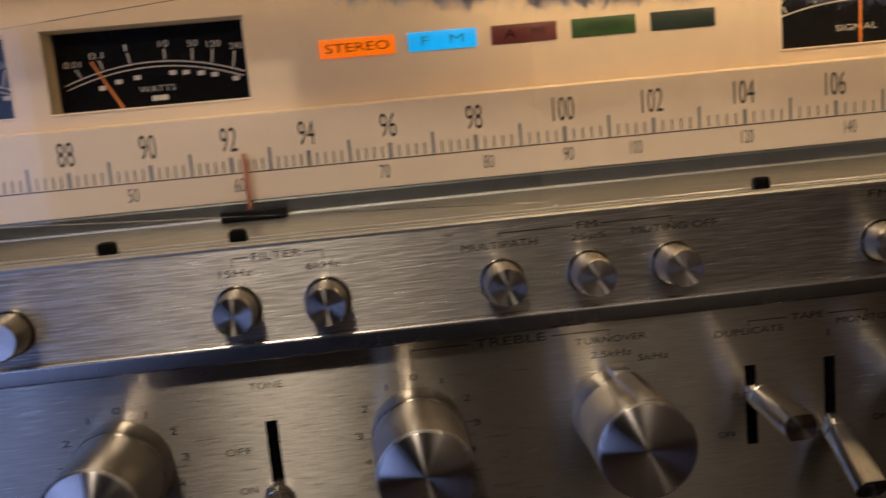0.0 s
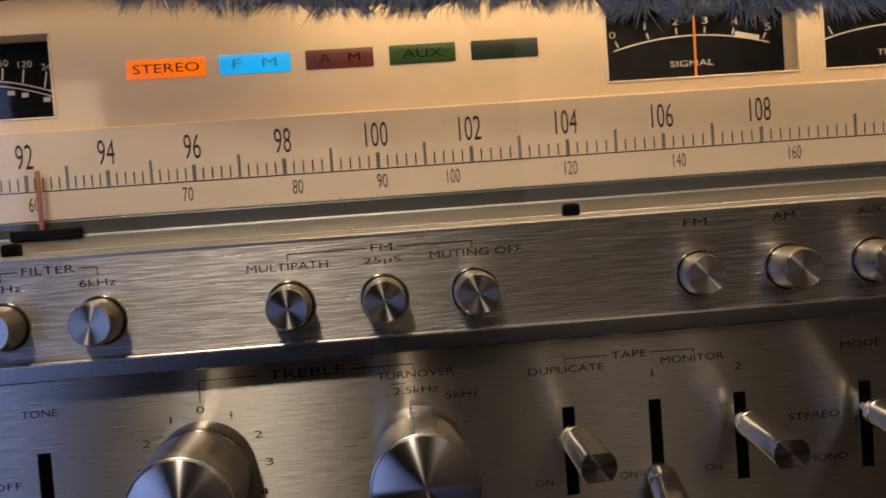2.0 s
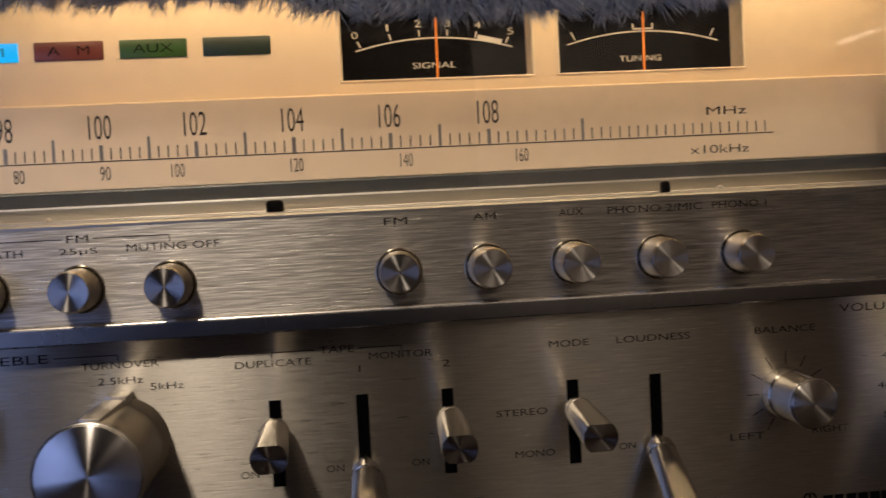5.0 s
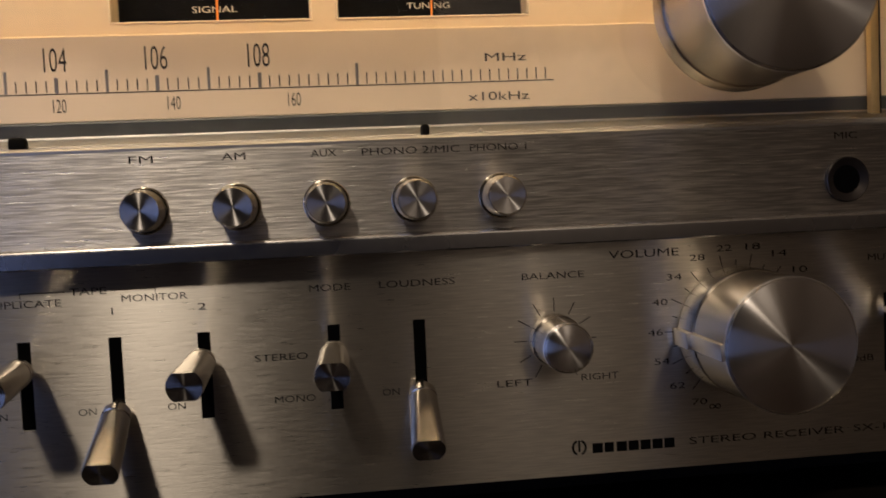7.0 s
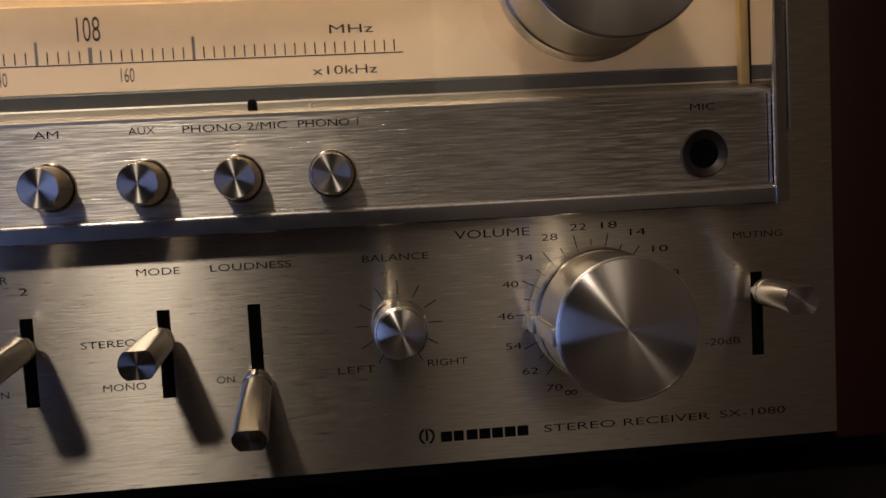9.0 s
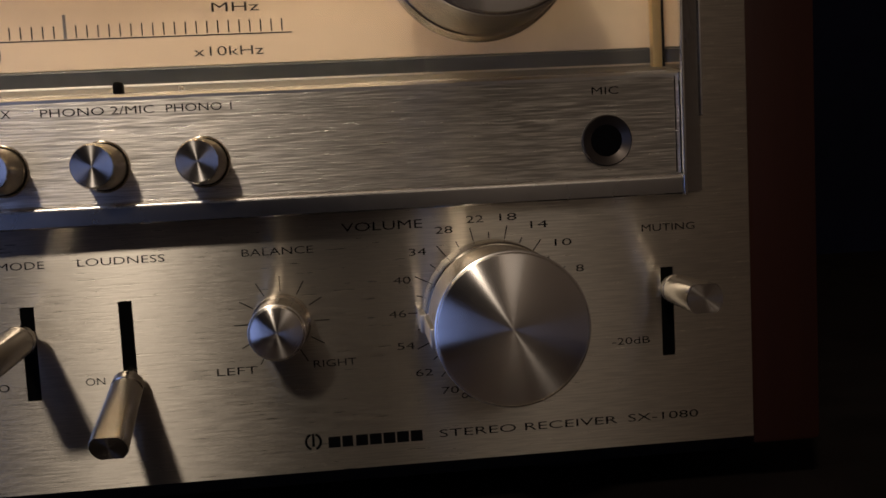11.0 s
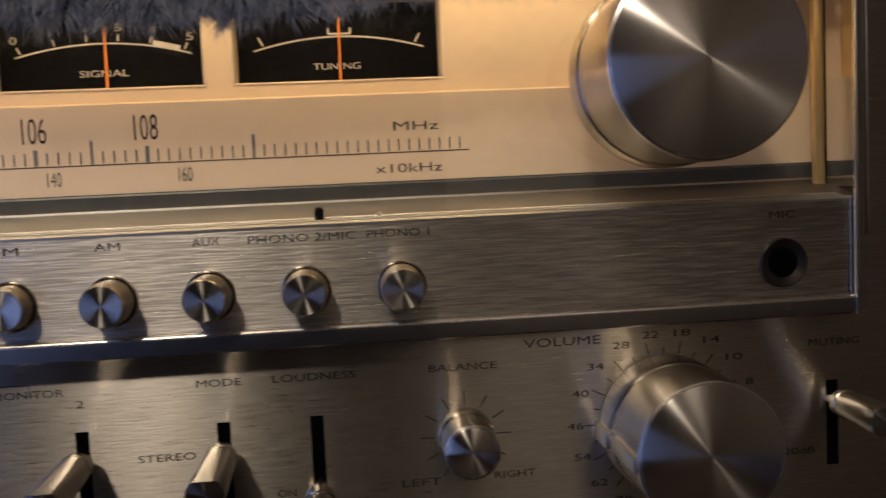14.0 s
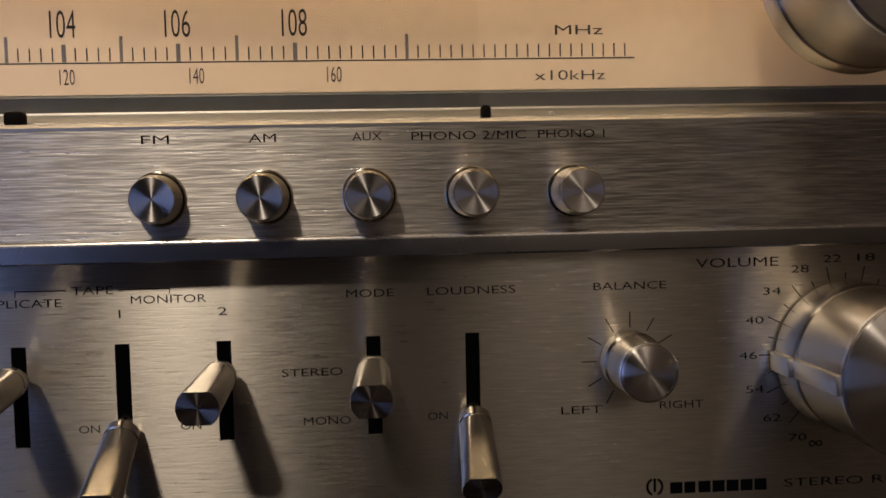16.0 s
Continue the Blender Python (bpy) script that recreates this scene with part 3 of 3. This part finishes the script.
# push buttons
def push_button(x, out=9.0):
    ring = part("button", lathe([(-0.2, 5.1), (out - 1.9, 5.05), (out - 0.5, 4.72), (out - 0.12, 4.6), (out, 4.45)], 56, True, False), TURNED, receiver, (x, -6.8, 104.6), "turned aluminium push button")
    part("face", lathe([(out - 0.05, 4.5), (out, 4.45), (out - 0.15, 0.12)], 56, False, True), SPUN, ring, (x, -6.8, 104.6), "spun button face")
    part("collar", lathe([(0.02, 5.85), (0.3, 5.8), (0.35, 5.6), (0.1, 5.36)], 56, False, False), TURNED, ring, (x, -6.8, 104.6), "thin bright collar")
    # no cut in the strip: a black ring paints the shade round the button
    part("gap", lathe([(0.06, 5.4), (0.07, 5.05)], 48, False, False), VOID, ring, (x, -6.8, 104.6), "flat black ring painted as the shaded gap round the button", 0)


for x in (-94.6, -41.0, -19.3, 23.9, 45.8, 67.2, 121.7, 143.7, 165.5, 187.3, 209.3):
    push_button(x, 6.0 if x == 121.7 else 9.0)

# microphone socket
socket = part("microphone_socket", lathe([(0.02, 6.0), (0.9, 5.95), (1.1, 5.7), (0.9, 5.2), (0.25, 3.7), (0.15, 3.5)], 56, False, True), plain("dark_nickel", (0.07, 0.06, 0.055), 0.35, 0.8), receiver, (301.8, -6.8, 104.9), "dark metal microphone socket")
# the socket isn't bored; a black disc gives the darkness of its hole
part("hole", lathe([(0.26, 3.72), (0.24, 0.1)], 40, False, True), VOID, socket, (301.8, -6.8, 104.9), "flat black disc painted as the dark of the socket hole")

# printing on the strip
S = -6.8
for text, x0, x1, z in (("FM", 118.6, 124.3, 117.0), ("AM", 140.6, 146.3, 117.0), ("AUX", 162.2, 168.4, 117.0), ("PHONO 2/MIC", 174.7, 199.2, 116.9), ("PHONO 1", 201.8, 216.2, 116.9), ("MIC", 298.7, 305.1, 116.5), ("MULTIPATH", 14.4, 33.2, 113.7), ("25\u03bcS", 41.5, 50.3, 113.5), ("MUTING OFF", 57.1, 78.9, 113.9), ("FM", 43.4, 48.4, 116.6), ("FILTER", -36.2, -24.4, 117.0), ("6kHz", -23.6, -15.4, 113.4), ("15Hz", -44.5, -36.6, 113.4)):
    word(text, x0, x1, z, 1.75, S, strip)
T = 0.22
strokes("bracket", [((23.9, 114.9), (23.9, 116.6)), ((23.9, 116.6), (42.4, 116.6))], T, S, strip, INK)
strokes("bracket", [((49.4, 116.6), (67.2, 116.6)), ((67.2, 116.6), (67.2, 114.9))], T, S, strip, INK)
strokes("bracket", [((-41.0, 114.9), (-41.0, 117.0)), ((-41.0, 117.0), (-37.0, 117.0))], T, S, strip, INK)
strokes("bracket", [((-23.6, 117.0), (-19.3, 117.0)), ((-19.3, 117.0), (-19.3, 114.9))], T, S, strip, INK)


# knobs
def knob(name, x, z, y, profile, face, label, ridge=None, ridge_size=None):
    """profile of the side; face = (out, radius) of the turned front."""
    k = part(name, lathe(profile, 96, True, False), TURNED, receiver, (x, y, z), label)
    s, r = face
    part("face", lathe([(s - 0.05, r - 0.2), (s, r - 0.28), (s - 0.25, 0.15)], 96, False, True), SPUN, k, (x, y, z), "spun aluminium face")
    part("rim", lathe([(s - 1.1, r + 0.5), (s - 0.5, r + 0.48), (s - 0.32, r + 0.4), (s - 0.04, r - 0.22)], 96, False, False), RIM, k, (x, y, z), "bright cut edge round the face", 30)
    if ridge is not None:
        bm = bmesh.new()
        for a, b, w, r0, r1 in ridge_size:
            add_box(bm, r0, r1, -b, -a, -w / 2, w / 2, 0.3)
        ob = part("pointer", bm, RIDGE, k, (x, y, z), "raised pointer ridge")
        ob.rotation_euler = (0, -radians(ridge), 0)
    return k


knob("volume_knob", 274.0, 65.8, 0, [(0.4, 16.8), (0.9, 17.1), (9.3, 17.0), (9.8, 16.7), (9.9, 16.2), (10.3, 16.5), (28.2, 16.65), (29.1, 16.5), (29.5, 16.2)], (29.5, 16.25), "large turned aluminium volume knob", 183, ((0.6, 9.6, 4.4, 14.5, 18.3), (10.2, 28.6, 4.2, 14.0, 17.5)))
knob("balance_knob", 223.4, 65.9, 0, [(0.4, 7.0), (3.6, 6.95), (4.0, 6.5), (13.8, 6.35), (14.3, 6.15), (14.5, 5.9)], (14.5, 5.95), "small turned aluminium balance knob", 90, ((4.2, 13.5, 0.8, 5.6, 6.55),))
knob("treble_knob", -0.2, 65.6, 0, [(0.4, 12.3), (7.4, 12.2), (7.9, 11.9), (8.0, 11.6), (8.4, 11.8), (27.6, 11.5), (28.6, 11.3), (29, 10.9)], (29, 10.95), "turned aluminium treble knob")
knob("bass_knob", -75.4, 65.6, 0, [(0.4, 12.3), (7.4, 12.2), (7.9, 11.9), (8.0, 11.6), (8.4, 11.8), (27.6, 11.5), (28.6, 11.3), (29, 10.9)], (29, 10.95), "turned aluminium bass knob")
knob("turnover_knob", 51.5, 65.6, 0, [(0.4, 11.3), (7.4, 11.3), (7.9, 11.1), (8.0, 10.9), (8.4, 11.2), (27.8, 11.9), (29.0, 11.8), (29.4, 11.4)], (29.4, 11.45), "turned aluminium turnover knob with pointer ridge", 86, ((0.6, 7.6, 5.0, 9.0, 13.0), (8.2, 28.0, 4.6, 9.0, 12.4)))
knob("tuning_knob", 273.6, 151.4, -4.3, [(0.1, 21.6), (0.5, 22.5), (5.2, 22.4), (5.8, 22.0), (6.0, 21.3), (6.6, 21.7), (27.8, 21.6), (28.8, 21.4), (29.3, 21.0)], (29.3, 21.05), "large turned aluminium tuning knob")
part("shaft", lathe([(-12, 3), (4, 3)], 32), TURNED, receiver, (273.6, -4.3, 151.4), "tuning knob shaft")


# lever switches
def lever(x, down, lean=7.0, grow=1.0, aside=0.0, high=67.0):
    """A tapered round lever with flats cut along its upper and lower sides."""
    seg, bm = 40, bmesh.new()
    rows = [(-4, 1.5), (4.4, 1.7), (4.5, 3.1), (4.9, 3.45), (7.0, 3.65), (7.2, 3.4), (7.5, 3.4), (7.7, 3.65), (9.5, 3.75), (21.5, 4.2), (21.9, 4.08)]
    rows = [(s * grow if s > 9 else s - (2.6 if down and s > 0 else 0), r) for s, r in rows]
    rings = []
    for s, r in rows:
        ring = []
        for k in range(seg):
            a = 2 * math.pi * k / seg
            u, w = r * math.cos(a), r * math.sin(a)
            if s > 9:
                w = max(-3.25, min(w, 3.25))
            ring.append(bm.verts.new((u, -s, w)))
        rings.append(ring)
    for a, b in zip(rings, rings[1:]):
        for k in range(seg):
            bm.faces.new((a[k], a[(k + 1) % seg], b[(k + 1) % seg], b[k]))
    bm.faces.new(rings[0])
    z, tilt = (55.8, 29.5) if down else (high, lean)
    ob = part("lever_switch", bm, LEVER, receiver, (x, 0, z), "turned metal lever switch, " + ("pressed down" if down else "raised"), 30)
    ob.rotation_euler = (radians(tilt), 0, radians(aside))
    end = bmesh.new()
    ring = [end.verts.new((4.05 * math.cos(2 * math.pi * k / seg), -21.92 * grow, max(-3.2, min(4.05 * math.sin(2 * math.pi * k / seg), 3.2)))) for k in range(seg)]
    mid = end.verts.new((0, -21.85 * grow, 0))
    for k in range(seg):
        end.faces.new((ring[k], ring[(k + 1) % seg], mid))
    part("tip", end, TIP, ob, (x, 0, z), "spun lever tip", 0)


for name, x in SLOTS.items():
    lever(x, name in ("tone", "monitor_one", "loudness"), {"muting": -0.5, "duplicate": 3.2, "monitor_two": 3.8}.get(name, 4.2), {"muting": 1.1, "duplicate": 1.2, "mode": 1.24, "monitor_two": 1.28}.get(name, 1.05), {"monitor_two": -0.6, "mode": -0.6, "loudness": -1.5, "duplicate": 1.5}.get(name, 0.0), 68.6 if name == "muting" else 67.0)

# printing on the panel
WORDS = (("VOLUME", 238.7, 258.0, 87.6, 2.1), ("BALANCE", 215.1, 231.8, 83.0, 1.75), ("LEFT", 207.4, 216.9, 55.0, 1.75), ("RIGHT", 230.2, 240.4, 55.4, 1.75), ("MODE", 159.7, 170.2, 83.0, 1.75), ("LOUDNESS", 177.6, 197.4, 83.0, 1.75), ("STEREO", 145.1, 158.5, 65.8, 1.75), ("MONO", 149.6, 160.0, 54.8, 1.75), ("ON", 177.2, 181.6, 54.9, 1.75), ("ON", 122.8, 127.2, 54.9, 1.75), ("ON", 101.0, 105.4, 54.9, 1.75), ("ON", 79.6, 84.0, 54.9, 1.75), ("MUTING", 311.8, 325.2, 83.3, 1.75), ("-20dB", 303.4, 313.0, 55.6, 1.75), ("MONITOR", 113.2, 129.3, 83.0, 1.75), ("1", 110.5, 110.9, 80.0, 1.75), ("2", 131.7, 133.7, 80.0, 1.75), ("TAPE", 100.7, 109.6, 85.3, 1.75), ("DUPLICATE", 79.7, 98.6, 82.8, 1.75), ("TURNOVER", 42.5, 61.3, 84.9, 1.75), ("2.5kHz", 46.3, 57.2, 81.0, 1.75), ("5kHz", 58.8, 67.0, 79.0, 1.75), ("TREBLE", 16.4, 34.8, 87.5, 2.1), ("TONE", -42.0, -33.6, 82.9, 1.75), ("OFF", -50.1, -43.3, 66.1, 1.75), ("ON", -47.5, -43.1, 55.3, 1.75), ("STEREO RECEIVER", 259.5, 304.0, 36.0, 1.9), ("SX-1080", 306.8, 324.8, 36.1, 1.9))
for text, x0, x1, z, h in WORDS:
    word(text, x0, x1, z, h, 0, panel)
for n, x, z in ((28, 263.1, 85.7), (22, 270.7, 87.9), (18, 278.8, 88.0), (14, 286.3, 85.8), (10, 292.1, 81.1), (34, 256.5, 80.8), (40, 252.4, 74.2), (46, 250.9, 66.1), (54, 252.5, 58.2), (62, 256.6, 51.4), (70, 262.7, 46.6), (8, 296.0, 74.5)):
    w = 4.2 if n > 9 else 2.0
    word(str(n), x - w / 2, x + w / 2, z, 1.7, 0, panel)
for o in (-0.3, -75.5):
    for text, x, z in (("0", 0, 80.6), ("1", 7.2, 78.7), ("1", -7.2, 78.7), ("2", 13.3, 73.5), ("2", -13.3, 73.5), ("3", 15.4, 66.6), ("3", -15.4, 66.4), ("4", 13.6, 59.4), ("4", -13.8, 59.2), ("5", 9.2, 50.6), ("5", -9.4, 50.4)):
        w = 0.35 if text == "1" else 1.9
        word(text, x + o - w / 2, x + o + w / 2, z, 1.7, 0, panel)
strokes("bracket", [((-0.2, 82.2), (-0.2, 87.6)), ((-0.2, 87.6), (14.6, 87.6))], T, 0, panel, INK)
strokes("bracket", [((36.3, 87.4), (51.5, 87.4)), ((51.5, 87.4), (51.5, 86.0))], T, 0, panel, INK)
strokes("bracket", [((88.9, 84.2), (88.9, 85.5)), ((88.9, 85.5), (99.6, 85.4))], T, 0, panel, INK)
strokes("bracket", [((110.6, 85.3), (121.5, 85.3)), ((121.5, 85.3), (121.5, 84.2))], T, 0, panel, INK)
word("\u221e", 265.4, 268.6, 45.0, 1.4, 0, panel)
strokes("balance_ticks", [((223.4 + r0 * math.sin(a), 65.9 + r0 * math.cos(a)), (223.4 + 11.2 * math.sin(a), 65.9 + 11.2 * math.cos(a))) for r0 in (7.6,) for a in [radians(d) for d in range(-150, 151, 30)]], 0.25, 0, panel, INK)
vt = []
for k in range(23):
    a = radians(-140 + k * 12.7)
    r1 = 20.6 if k % 2 == 0 else 18.8
    vt.append(((274.0 + 17.3 * math.sin(a), 65.8 + 17.3 * math.cos(a)), (274.0 + r1 * math.sin(a), 65.8 + r1 * math.cos(a))))
strokes("volume_ticks", vt, 0.25, 0, panel, INK)

# maker's mark: an open ring with a bar, and a row of plain blocks
ring = []
for k in range(24):
    for side in (1, -1):
        a0, a1 = radians(20 + k * 5.8), radians(20 + (k + 1) * 5.8)
        ring.append(((228.9 + side * 1.75 * math.sin(a0), 36.4 + 1.9 * math.cos(a0)), (228.9 + side * 1.75 * math.sin(a1), 36.4 + 1.9 * math.cos(a1))))
for piece in (ring[0::2], ring[1::2], [((228.9, 35.2), (228.9, 38.4))]):
    strokes("maker_mark", piece, 0.6, 0, panel, INK)
for k in range(7):
    marks("maker_mark", [(232.5 + k * 3.32, 232.5 + k * 3.32 + (2.9 if k != 1 else 2.6), 34.6, 37.3)], 0, panel, INK)

# ---- plush cloth hanging over the top ----
rng = random.Random(7)
EDGE_X = [-26, -8, 44, 95, 110, 143, 170, 186, 218, 250]
EDGE_Z = [176.5, 173.0, 167.5, 167.5, 163.5, 162.8, 162.6, 162.4, 166.8, 168.0]


def hem(x):
    return float(np.interp(x, EDGE_X, EDGE_Z)) + 1.1 * noise.noise((x * 0.11, 3.1, 0.7)) + 0.6 * noise.noise((x * 0.4, 1.1, 5.7))


cloth = thing("plush_cloth", (110, 40, 195), "shaggy blue plush cloth draped over the receiver's top", "cloth")
bm = bmesh.new()
grid = []
for i in range(93):
    x = -26 + i * 3.0
    low = hem(x) + 4.5
    path = [(90, 199.5), (60, 200), (30, 200), (8, 200), (-6, 199), (-11, 196), (-13.5, 190), (-14, 183), (-14, (low + 183) / 2), (-13.5, low), (-11.5, low - 0.6), (-10.0, low + 0.5), (-9.6, (low + 183) / 2), (-9.4, 188), (-5, 194.4), (8, 195.4), (30, 195.2), (60, 195.2), (90, 195.2)]
    grid.append([bm.verts.new((x + 0.8 * noise.noise((i * 0.3, j * 0.4, 0)), y - 0.8 * noise.noise((x * 0.07, j * 0.3, 2)), z + (0.5 * noise.noise((x * 0.09, j * 0.5, 9)) if 3 < j < 10 else 0))) for j, (y, z) in enumerate(path)])
for a, b in zip(grid, grid[1:]):
    for j in range(len(a)):
        bm.faces.new((a[j], a[(j + 1) % len(a)], b[(j + 1) % len(a)], b[j]))
bm.faces.new(grid[0])
bm.faces.new(grid[-1][::-1])
part("backing", bm, PLUSH, cloth, (0, 0, 0), "", 60)

verts, faces = [], []


def strand(root, way, length, width):
    side = way.cross(Vector((rng.uniform(-1, 1), 1, rng.uniform(-1, 1)))).normalized()
    other = way.cross(side).normalized()
    sag = Vector((rng.uniform(-0.5, 0.5), rng.uniform(-0.3, 0.3), -0.5))
    k = len(verts)
    for f, w in ((0, 1.0), (0.55, 0.75)):
        c = root + way * (length * f) + sag * (length * f * f * 0.5)
        for q in range(3):
            a = 2.094 * q
            verts.append(tuple((c + (side * math.cos(a) + other * math.sin(a)) * width * w) * MM))
    verts.append(tuple((root + way * length + sag * (length * 0.5)) * MM))
    for q in range(3):
        r = (q + 1) % 3
        faces.append((k + q, k + r, k + 3 + r, k + 3 + q))
        faces.append((k + 3 + q, k + 3 + r, k + 6))


for n in range(26000):
    x = rng.uniform(-27, 251)
    low = hem(x) + 4.5
    u = rng.random() ** 1.6
    z = low + u * (197 - low)
    y = -14.2 if z < 190 else -13.0
    clump = noise.noise((x * 0.17, z * 0.17, 4.0))
    lift = noise.noise((x * 0.21, z * 0.21, 9.0))
    way = Vector((2.4 * clump + rng.uniform(-0.3, 0.3), -0.55 + 0.9 * lift + rng.uniform(-0.3, 0.2), -0.9 + 0.8 * lift + 0.3 * rng.random())).normalized()
    strand(Vector((x, y + rng.uniform(-0.3, 2.0) if u < 0.05 else y, z)), way, rng.uniform(2.6, 7.0), rng.uniform(0.08, 0.21))
mesh = bpy.data.meshes.new("fur")
mesh.from_pydata(verts, [], faces)
pile = link("fur", mesh, FIBRE, cloth, (0, 0, 0), "shaggy blue fibres")
pile["kind"] = "stuff"
